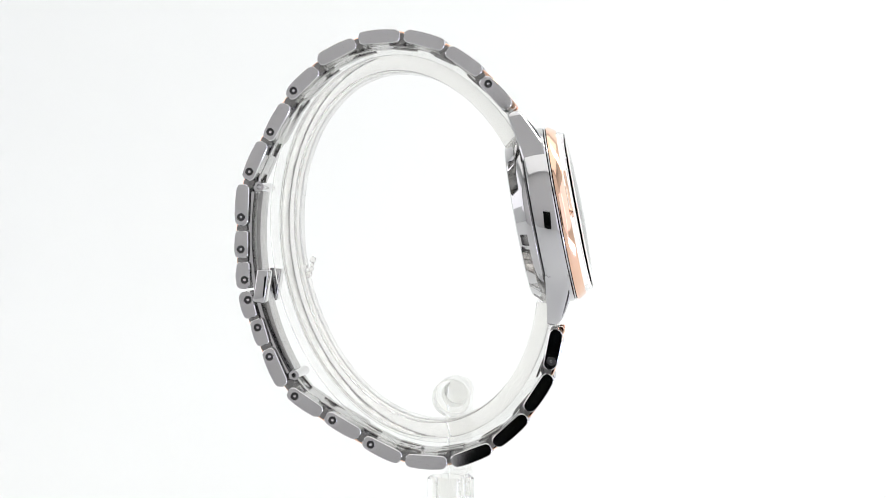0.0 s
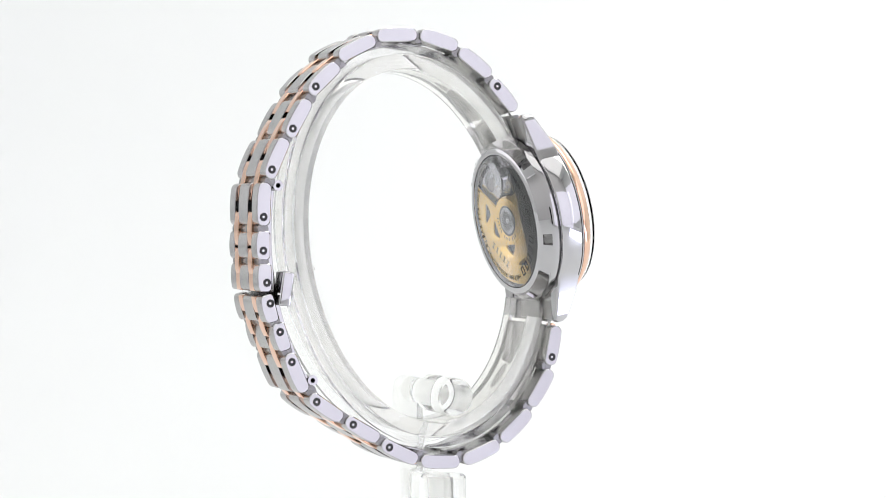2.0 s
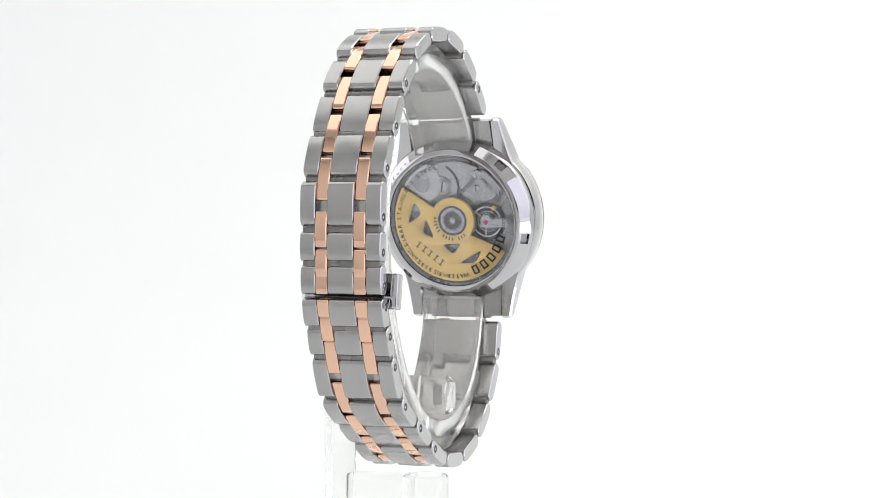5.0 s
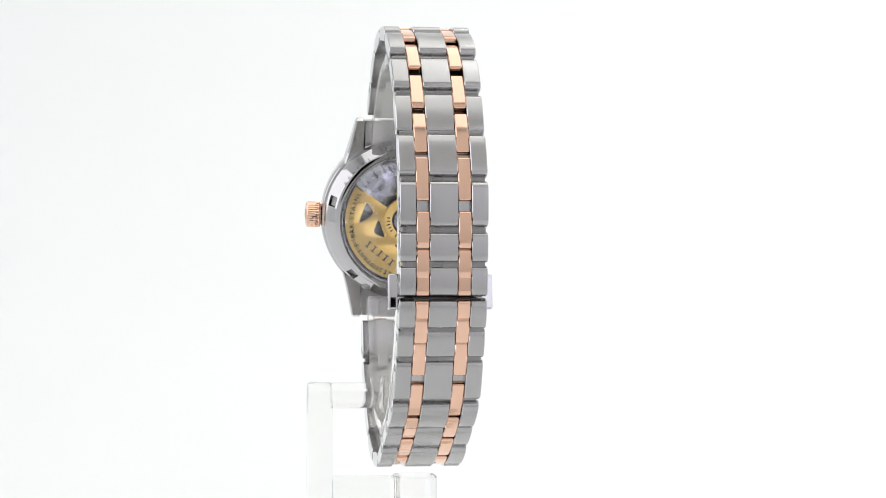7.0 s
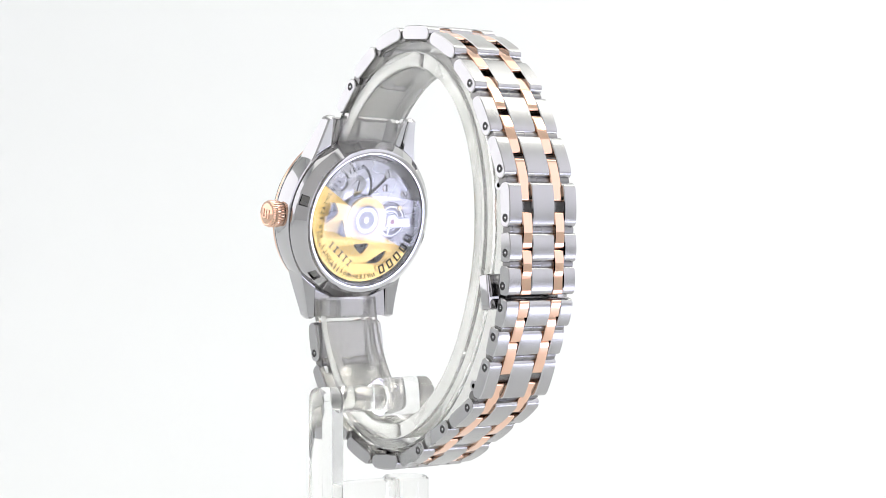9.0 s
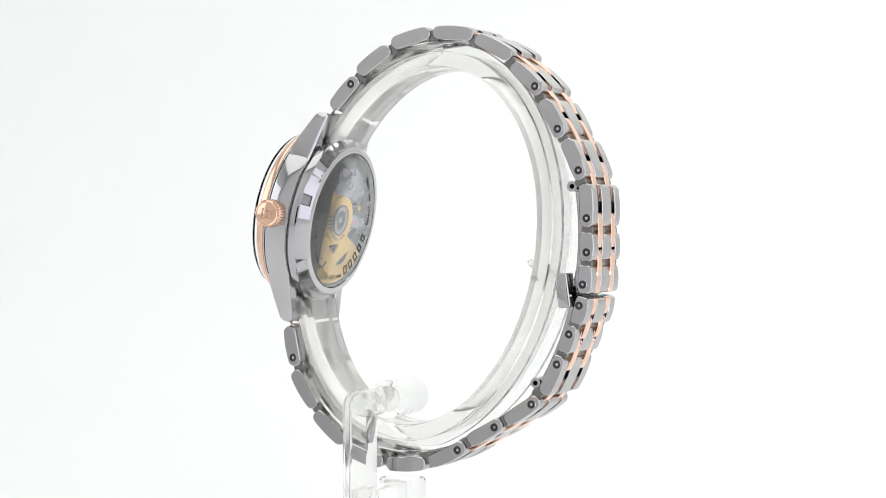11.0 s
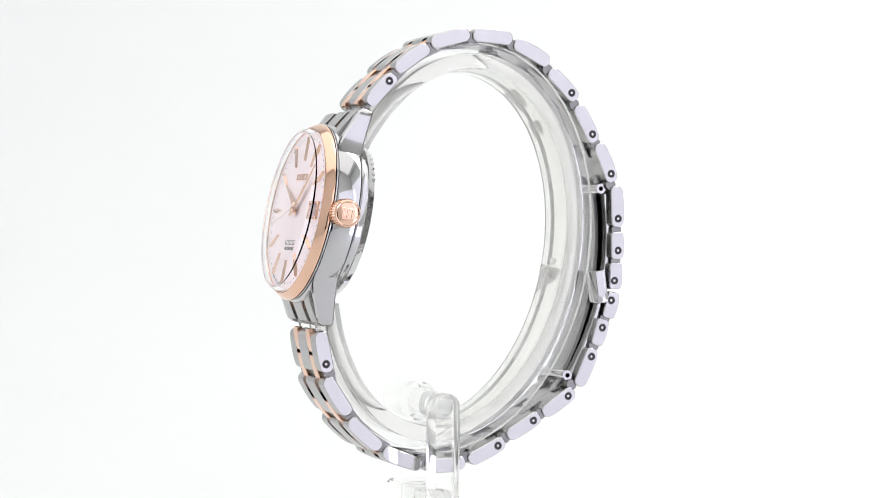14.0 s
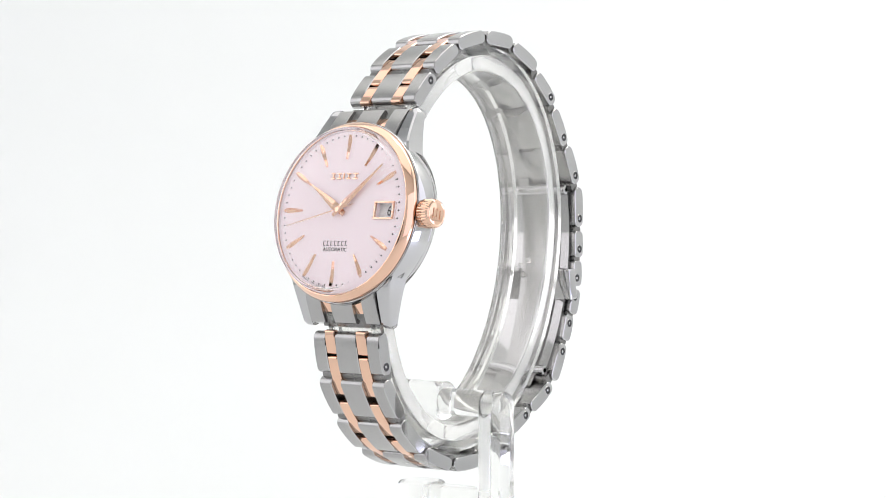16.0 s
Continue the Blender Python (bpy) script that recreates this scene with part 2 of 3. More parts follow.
# ---------------------------------------------------------------- the watch
# bracelet links in order from the upper lugs round the back to the lower lugs:
# middle (y, z) in mm, slope in degrees, length in mm
LINKS = [
    (-12.99, 25.98, 47, 7.8), (-7.04, 31.90, 35, 8.1), (0.44, 35.84, 15, 8.2), (8.92, 36.45, -4, 8.2), (16.91, 33.72, -27, 8.2),
    (23.38, 27.89, -44, 7.9), (28.24, 20.62, -61, 8), (32.35, 13.32, -66, 8.1), (34.75, 5.00, -88, 8.1), (34.85, -2.40, -90, 5.4),
    (34.55, -8.20, -91, 5.3), (33.65, -13.81, -105, 5.3), (31.35, -18.91, -107, 5.4), (28.45, -25.52, -114, 8), (22.73, -32.04, -146, 7.9),
    (15.56, -36.30, -150, 7.8), (8.11, -40.72, -154, 8.2), (-0.19, -42.85, -177, 8.2), (-8.69, -41.53, -201, 8.3), (-15.97, -36.79, -222, 8.3),
    (-21.21, -29.74, -237, 8.3), (-23.82, -21.62, -259, 7.9)]
# which end of a link carries the pin: 1 the far end, -1 the near end, 0 none
PINS = [1, 0, 0, 0, 0, 1, 1, 1, 1, 1, 1, -1, -1, -1, -1, -1, -1, 0, 0, 0, 0, -1]


def link_outline(length, thick, round_r, dome, n=4):
    h, t = length / 2, thick / 2
    pts = []
    for cx, cy, a0 in ((h - round_r, t - round_r, 0), (-h + round_r, t - round_r, 90), (-h + round_r, -t + round_r, 180), (h - round_r, -t + round_r, 270)):
        for i in range(n + 1):
            a = radians(a0 + 90 * i / n)
            pts.append((cx + round_r * math.cos(a), cy + round_r * math.sin(a)))
    # extra points along the outer face, for its dome
    out = []
    for i, p in enumerate(pts):
        out.append(p)
        if i == n:
            q = pts[i + 1]
            out += [(p[0] + (q[0] - p[0]) * k / 6, p[1]) for k in range(1, 6)]
    return [(s, v - (dome * (2 * s / length) ** 2 if v > 0 else 0)) for s, v in out]


def link_piece(width, length, thick, round_r, dome, edge):
    """A bracelet piece, x across the bracelet, y along it, z outwards; its cheeks are polished."""
    full = link_outline(length, thick, round_r, dome)
    k = [(s * (1 - 2 * edge / length), v * (1 - 2 * edge / thick)) for s, v in full]
    w = width / 2
    loops = [[(-w, s, v) for s, v in k], [(-w + edge, s, v) for s, v in full], [(w - edge, s, v) for s, v in full], [(w, s, v) for s, v in k]]
    bm = loft(loops, cap_index=1)
    for f in bm.faces:
        f.normal_update()
        if abs(f.normal.x) > 0.35:
            f.material_index = 1
    return bm


def pin_mesh():
    bm = lathe([(0.0, 0.04), (0.2, 0.035), (0.25, 0.01)], 18)
    n0 = len(bm.faces)
    # flat ring round the pin, coloured with the shade of its hole
    lathe([(0.25, 0.015), (0.74, 0.02)], 18, bm)
    for f in list(bm.faces)[n0:]:
        f.material_index = 1
    lathe([(0.72, 0.0), (0.74, 0.05), (0.8, 0.05), (0.84, 0.0)], 18, bm)
    me = bpy.data.meshes.new("pin")
    bmesh.ops.recalc_face_normals(bm, faces=bm.faces)
    bm.to_mesh(me)
    bm.free()
    me.materials.append(STEEL_POLISHED)
    me.materials.append(DARK)
    return me


def bracelet(watch):
    pin = pin_mesh()
    n = len(LINKS)
    for i, (y, z, a, ln) in enumerate(LINKS):
        far = abs(i - 10.5) / 11
        k = 1.015 + 0.045 * far
        outer, rose, mid_w = 2.8 * k, 2.25 * k, 4.85 * k
        base = mm(MID, y, z, a)
        short = ln < 6
        body = part("bracelet_link", link_piece(mid_w, ln - 0.22, 2.75, 0.75, 0.32, 0.14), [STEEL_BRUSHED, STEEL_POLISHED], watch, "", base)
        cheek = link_piece(outer, ln - 0.22, 2.7, 1.05 if not short else 0.65, 0.32, 0.15)
        off = mid_w / 2 + rose + outer / 2
        one = part("side_link", cheek, [STEEL_BRUSHED, STEEL_POLISHED], body, "", mm(-off, 0, 0))
        place("side_link", one.data, body, "", mm(off, 0, 0))
        # its sides take the darkened steel, shade between the links painted in
        part("inner_plate", link_piece(mid_w + 2 * rose + 0.3, ln - 0.3, 1.2, 0.3, 0.0, 0.1), [STEEL_BRUSHED, STEEL_SHADED], body, "", mm(0, 0, -0.72))
        if PINS[i]:
            s = PINS[i] * (ln / 2 - 1.75)
            for side in (-1, 1):
                place("pin", pin, body, "", mm(side * (off + outer / 2), s, -0.4 if i in (10, 11) else 0.0, 0, 90 * side, 0))
        if i < n - 1 and i != 10:
            y2, z2, a2, ln2 = LINKS[i + 1]
            jt = base.inverted() @ mm(MID, (y * ln2 + y2 * ln) / (ln + ln2), (z * ln2 + z2 * ln) / (ln + ln2), a)
            full = mid_w + 2 * rose + 2 * outer - 0.9
            # darkened steel, so that the joint gap looks shaded
            part("hinge_pin", lathe([(0, -full / 2), (1.0, -full / 2), (1.0, full / 2), (0, full / 2)], 18), STEEL_SHADED, body, "", jt @ mm(0, 0, -0.1) @ pose(0, 0, 0, 0, 90, 0))
            turn = (a2 - a) / 2
            for sgn in (-1, 1):
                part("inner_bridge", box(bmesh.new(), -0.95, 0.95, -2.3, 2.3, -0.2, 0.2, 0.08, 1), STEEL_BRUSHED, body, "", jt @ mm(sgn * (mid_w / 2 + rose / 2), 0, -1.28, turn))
        # rose links bridge this link and the next
        if i < n - 1 and i != 10:
            y2, z2, a2, ln2 = LINKS[i + 1]
            da = (a2 - a) / 2
            reach = 0.95 * (ln + ln2) / 2
            q = base.inverted() @ mm(MID, (y * ln2 + y2 * ln) / (ln + ln2), (z * ln2 + z2 * ln) / (ln + ln2), a + da)
            rl = link_piece(rose - 0.06, reach, 1.3, 0.35, 0.34, 0.16)
            o2 = mid_w / 2 + rose / 2
            g = part("rose_link", rl, [ROSE, ROSE], body, "rose gold link", q @ mm(-o2, 0, 0.78))
            place("rose_link", g.data, body, "rose gold link", q @ mm(o2, 0, 0.78))
        if i in (0, n - 1):
            s = -1 if i == 0 else 1
            for sgn in (-1, 1):
                part("rose_link", link_piece(rose - 0.06, ln * 0.56, 1.25, 0.35, 0.14, 0.12), [ROSE, ROSE], body, "rose gold link", mm(sgn * (mid_w / 2 + rose / 2), s * (ln * 0.265), 0.66))
        if i == 10:
            for sgn in (-1, 1):
                o2 = sgn * (mid_w / 2 + rose / 2)
                part("rose_link", link_piece(rose - 0.06, ln - 0.5, 1.25, 0.3, 0.15, 0.12), [ROSE, ROSE], body, "rose gold link", mm(o2, 0.1, 0.64))
        if i == 11:
            for sgn in (-1, 1):
                o2 = sgn * (mid_w / 2 + rose / 2)
                part("rose_link", link_piece(rose - 0.06, ln * 0.6, 1.25, 0.3, 0.1, 0.12), [ROSE, ROSE], body, "rose gold link", mm(o2, -0.9, 0.64))


def strip(points, x0, x1, thick):
    """A bent blade along (y, z) points."""
    loops = []
    for i, (y, z) in enumerate(points):
        a, b = points[max(0, i - 1)], points[min(len(points) - 1, i + 1)]
        d = math.hypot(b[0] - a[0], b[1] - a[1])
        ny, nz = -(b[1] - a[1]) / d * thick / 2, (b[0] - a[0]) / d * thick / 2
        loops.append([(x0, y + ny, z + nz), (x1, y + ny, z + nz), (x1, y - ny, z - nz), (x0, y - ny, z - nz)])
    return loft(loops)


def clasp(watch):
    def bow(p, q, sag, n=14):
        out = []
        dy, dz = q[0] - p[0], q[1] - p[1]
        d = math.hypot(dy, dz)
        for i in range(n + 1):
            t = i / n
            k = 4 * sag * t * (1 - t)
            out.append((p[0] + dy * t - dz / d * k, p[1] + dz * t + dy / d * k))
        return out
    part("clasp_blade", strip(bow((31.6, 8.0), (25.2, -26.8), 3.0), MID - 3.6, MID + 3.6, 0.7), STEEL_BRUSHED, watch, "polished steel folding clasp blade")
    part("clasp_blade", strip(bow((32.8, 7.4), (26.1, -26.6), 3.0), MID - 6.4, MID + 6.4, 0.6), STEEL_POLISHED, watch, "polished steel folding clasp blade")
    for y, z in ((31.7, 8.4), (24.9, -27.0)):
        part("hinge_tube", lathe([(0.45, -6.6), (0.95, -6.6), (0.95, 6.6), (0.45, 6.6)], 24, ring=True), STEEL_POLISHED, watch, "", mm(MID, y, z) @ pose(0, 0, 0, 0, 90, 0))
    for sgn in (-1, 1):
        x0, x1 = sorted((MID + sgn * 5.0, MID + sgn * 9.1))
        part("push_button", box(bmesh.new(), x0 - MID, x1 - MID, -1.15, 1.15, -3.1, 3.1, 0.35, 3), STEEL_POLISHED, watch, "polished steel clasp push button", mm(MID, 30.8, -10.2, 8))


HEAD = mm(MID - 0.3, -26.93, 4.01, 79)          # x to the crown, y to twelve o'clock, z out of the dial
BACK = HEAD @ pose(0, 0, 0, 0, 180, 0)  # the same from behind


def case(watch):
    prof = [(15.2, -6.75), (16.1, -6.75), (16.45, -6.6), (16.6, -6.25), (16.65, -4.5), (16.6, -2.75), (16.5, -2.45), (16.2, -2.3), (14.0, -2.25), (14.0, -6.0)]
    body = part("case", lathe(prof, 128, ring=True), STEEL_POLISHED, watch, "polished steel case", HEAD, 25)
    # lugs
    for sx in (-1, 1):
        for sy in (-1, 1):
            loops = []
            for i in range(13):
                s = min(1.0, i / 11)
                v = 9.4 + 10.05 * s
                xo = 13.3 - 2.9 * s ** 0.6
                xi = 8.42
                top = -2.42 - 3.1 * max(0.0, (s - 0.3) / 0.7) ** 1.15
                bot = -6.65 - 1.45 * s ** 1.3
                if i == 12:
                    v, xo, xi, top, bot = v + 0.5, xo - 0.35, xi + 0.3, top - 0.75, bot + 0.5
                e = 0.3
                lp = [(xo, v, bot + e), (xo, v, top - e), (xo - e, v, top), (xi + e, v, top), (xi, v, top - e), (xi, v, bot + e), (xi + e, v, bot), (xo - e, v, bot)]
                loops.append([(sx * a, sy * b, c) for a, b, c in lp])
            part("lug", loft(loops), STEEL_POLISHED, body, "", None, 40)
    # end links between the lugs
    for sy in (-1, 1):
        for x0, x1, mat, dz in ((-8.3, -4.95, STEEL_BRUSHED, 0), (-4.9, -2.65, ROSE, -0.15), (-2.6, 2.6, STEEL_BRUSHED, 0), (2.65, 4.9, ROSE, -0.15), (4.95, 8.3, STEEL_BRUSHED, 0)):
            loops = []
            for i in range(7):
                s = i / 6
                v = 14.2 + (5.3 if mat is not ROSE else 3.9) * s
                top = -2.75 + dz - 2.75 * s ** 1.35
                bot = -6.6 - 1.3 * s if mat is not ROSE else top - 0.9
                loops.append([(x0, sy * v, bot), (x0, sy * v, top - .15), (x0 + .15, sy * v, top), (x1 - .15, sy * v, top), (x1, sy * v, top - .15), (x1, sy * v, bot)])
            part("end_link", loft(loops), mat, body, "rose gold strip" if mat is ROSE else "")
        loops = []
        for i in range(7):
            s = i / 6
            v, top, bot = 14.2 + 5.8 * s, -4.0 - 2.6 * s ** 1.35, -6.4 - 1.3 * s
            loops.append([(-6, sy * v, bot), (-6, sy * v, top), (6, sy * v, top), (6, sy * v, bot)])
        # darkened steel paints the shade of the hollow between the lugs
        part("end_link_core", loft(loops), STEEL_SHADED, body)
    # rose bezel
    bez = [(14.5, -2.0), (16.2, -2.0), (16.42, -1.85), (16.45, -1.55), (16.3, -1.2), (15.7, -0.3), (15.5, -0.12), (15.3, -0.15), (15.22, -0.5), (15.2, -1.2), (14.5, -1.3)]
    part("bezel", lathe(bez, 128, ring=True), ROSE, watch, "polished rose gold bezel", HEAD, 35)
    part("bezel_seat", lathe([(15.9, -2.3), (16.5, -2.25), (16.55, -2.12), (16.5, -2.02), (15.9, -1.98)], 128, ring=True), STEEL_POLISHED, watch, "", HEAD)
    # crystal
    cr = [(15.15, -0.8), (15.15, 0.1), (15.0, 0.75), (14.85, 1.1), (14.6, 1.35)]
    cr += [(r, 2.1 - 0.7 * (r / 14.75) ** 2) for r in (13, 11, 8, 5, 2.5, 0)]
    cr = cr + [(r, 1.6 - 0.6 * (r / 14.3) ** 2) for r in (0, 2.5, 5, 8, 11, 13)] + [(14.25, 0.9), (14.5, 0.5), (14.6, -0.8)]
    c = part("crystal", lathe(cr, 128, ring=True), CRYSTAL, watch, "clear domed crystal", HEAD, 30)
    c.visible_shadow = False


def crown(watch):
    bm = bmesh.new()
    prof = [(2.0, 0.0), (2.4, 0.15), (2.6, 0.5), (2.6, 2.3), (2.4, 2.75)]
    n = 90
    cols = []
    for i in range(n):
        a = 2 * math.pi * i / n
        k = 1.0 if i % 3 else 0.955
        cols.append([bm.verts.new((r * (k if 0 < j < 4 else 1) * math.cos(a) * MM, r * (k if 0 < j < 4 else 1) * math.sin(a) * MM, z * MM)) for j, (r, z) in enumerate(prof)])
    for i in range(n):
        c0, c1 = cols[i], cols[(i + 1) % n]
        for j in range(len(prof) - 1):
            bm.faces.new((c0[j], c1[j], c1[j + 1], c0[j + 1]))
    lathe([(2.4, 2.75), (2.2, 2.9), (2.0, 2.82), (1.8, 2.9), (0, 3.02)], 48, bm)
    at = HEAD @ mm(16.6, 0.1, -3.85) @ pose(0, 0, 0, 0, 90, 0) @ pose(0, 0, 0, 0, 0, 90)
    body = part("crown", bm, ROSE, watch, "knurled rose gold crown", at, 25)
    part("stem", lathe([(1.3, -0.6), (1.3, 0.2)], 24), STEEL_POLISHED, body)
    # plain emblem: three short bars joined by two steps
    em = bmesh.new()
    for b in ((-0.9, 0.9, 0.75, 1.05), (-0.9, 0.9, -0.15, 0.15), (-0.9, 0.9, -1.05, -0.75)):
        box(em, *b, 2.9, 3.1, 0.05, 1)
    box(em, -0.9, -0.6, 0.15, 0.75, 2.9, 3.1, 0.05, 1)
    box(em, 0.6, 0.9, -0.75, -0.15, 2.9, 3.1, 0.05, 1)
    part("emblem", em, ROSE, body)


def dial_index(length, width, h):
    """A faceted, tapering marker with a ridge, pointing to the middle along -y."""
    half = [(0.14, 0.0), (width / 2 * 0.62, length * 0.3), (width / 2, length * 0.78), (width / 2 * 0.55, length)]
    bm = bmesh.new()
    left = [bm.verts.new((-x * MM, (-length + y) * MM, 0)) for x, y in half]
    right = [bm.verts.new((x * MM, (-length + y) * MM, 0)) for x, y in half]
    ridge = [bm.verts.new((0, (-length + y) * MM, h * MM)) for x, y in half]
    for i in range(3):
        bm.faces.new((left[i], left[i + 1], ridge[i + 1], ridge[i]))
        bm.faces.new((right[i], ridge[i], ridge[i + 1], right[i + 1]))
    bm.faces.new((left[0], ridge[0], right[0]))
    bm.faces.new((left[3], right[3], ridge[3]))
    return bm


def hand(tip, tail, width, h):
    bm = bmesh.new()
    outline = [(0.06, tip), (width / 2, tip * 0.2), (width / 2 * 0.8, 0.4), (width / 2 * 0.55, -tail)]
    left = [bm.verts.new((-x * MM, y * MM, 0)) for x, y in outline]
    right = [bm.verts.new((x * MM, y * MM, 0)) for x, y in outline]
    ridge = [bm.verts.new((0, y * MM, h * MM)) for x, y in outline]
    for i in range(3):
        bm.faces.new((left[i], left[i + 1], ridge[i + 1], ridge[i]))
        bm.faces.new((right[i], ridge[i], ridge[i + 1], right[i + 1]))
    bm.faces.new((left[0], ridge[0], right[0]))
    bm.faces.new((left[3], right[3], ridge[3]))
    bm.faces.new(left + right[::-1])
    return bm


def dial(watch):
    z = -0.55
    face = part("dial", flat_plate([arc_points(14.45, 0, 357, 119), [(8.45, -1.25), (12.3, -1.25), (12.3, 1.25), (8.45, 1.25)]], z - 0.9, 0.9), DIAL_PINK, watch, "pale pink sunray dial", HEAD)
    part("chapter_ring", lathe([(14.4, z + 0.02), (14.5, z + 0.12), (15.18, z + 0.12), (15.18, z - 0.3), (14.4, z - 0.3)], 128, ring=True), DIAL_PINK, face)
    long_index = dial_index(4.5, 1.05, 0.42)
    me = None
    for k in range(12):
        if k == 3:
            continue
        a = -30 * k
        m = pose(0, 0, 0, 0, 0, a) @ mm(0, 13.75, z + 0.01)
        if me is None:
            me = part("hour_marker", long_index, ROSE, face, "rose gold hour marker", m, 10).data
        else:
            place("hour_marker", me, face, "rose gold hour marker", m)
    # minute dots
    bm = bmesh.new()
    for k in range(60):
        if k % 5 == 0 and k != 15:
            continue
        a = radians(6 * k)
        r = bmesh.ops.create_circle(bm, cap_ends=True, segments=8, radius=0.17 * MM)
        bmesh.ops.translate(bm, verts=r["verts"], vec=(13.6 * math.sin(a) * MM, 13.6 * math.cos(a) * MM, (z + 0.05) * MM))
    tagged(part("minute_track", bm, INK, face, "black minute dots"), kind="stuff")
    # date window
    fr = bmesh.new()
    for b in ((8.05, 12.65, 1.25, 1.62), (8.05, 12.65, -1.62, -1.25), (8.05, 8.45, -1.25, 1.25), (12.3, 12.65, -1.25, 1.25)):
        box(fr, *b, z - 0.1, z + 0.35, 0.08, 2)
    part("date_frame", fr, ROSE, face, "rose gold date frame")
    part("date_disc", box(bmesh.new(), 8.0, 13.2, -1.8, 1.8, z - 1.2, z - 0.93), WHITE_DISC, face, "white date disc")
    writing("date_number", "6", 2.55, INK, face, mm(10.75, 0, z - 0.9), "black date numeral", 0.01, 0.85)
    # applied brand mark as plain raised bars
    bars = bmesh.new()
    for x, w in ((-2.75, 0.5), (-1.3, 0.5), (-0.2, 0.16), (0.95, 0.52), (2.6, 0.62)):
        for y0, y1 in ((5.62, 5.92), (6.5, 6.78)):
            box(bars, x - w, x + w, y0, y1, z, z + 0.22, 0.06, 1)
        box(bars, x - 0.18, x + 0.18, 5.92, 6.5, z, z + 0.22, 0.06, 1)
    part("brand_mark", bars, ROSE, face, "raised rose gold brand mark of small bars")
    bars = bmesh.new()
    for k in range(7):
        x = -2.75 + 0.87 * k - 0.1
        box(bars, x - 0.3, x + 0.22, -5.62, -5.52, z, z + 0.03)
        box(bars, x - 0.26, x - 0.12, -6.3, -5.62, z, z + 0.03)
        box(bars, x - 0.3, x + 0.24, -6.4, -6.3, z, z + 0.03)
    part("line_mark", bars, INK, face, "black printed line of small bars")
    writing("dial_text", "AUTOMATIC", 0.98, INK, face, mm(-0.15, -7.12, z + 0.03), "black printed word", 0.02)
    arc_writing("dial_text", "MADE IN JAPAN", 0.62, 13.95, 252, 2.0, z + 0.02, INK, face, "", True)
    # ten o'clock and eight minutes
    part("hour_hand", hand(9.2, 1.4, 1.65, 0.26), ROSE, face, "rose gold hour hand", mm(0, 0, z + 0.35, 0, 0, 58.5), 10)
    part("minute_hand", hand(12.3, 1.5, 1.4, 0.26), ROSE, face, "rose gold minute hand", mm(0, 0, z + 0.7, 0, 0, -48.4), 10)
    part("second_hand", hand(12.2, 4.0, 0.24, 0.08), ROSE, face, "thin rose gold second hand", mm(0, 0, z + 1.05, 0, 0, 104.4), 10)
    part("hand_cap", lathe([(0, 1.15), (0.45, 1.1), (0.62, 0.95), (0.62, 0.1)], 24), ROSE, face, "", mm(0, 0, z))


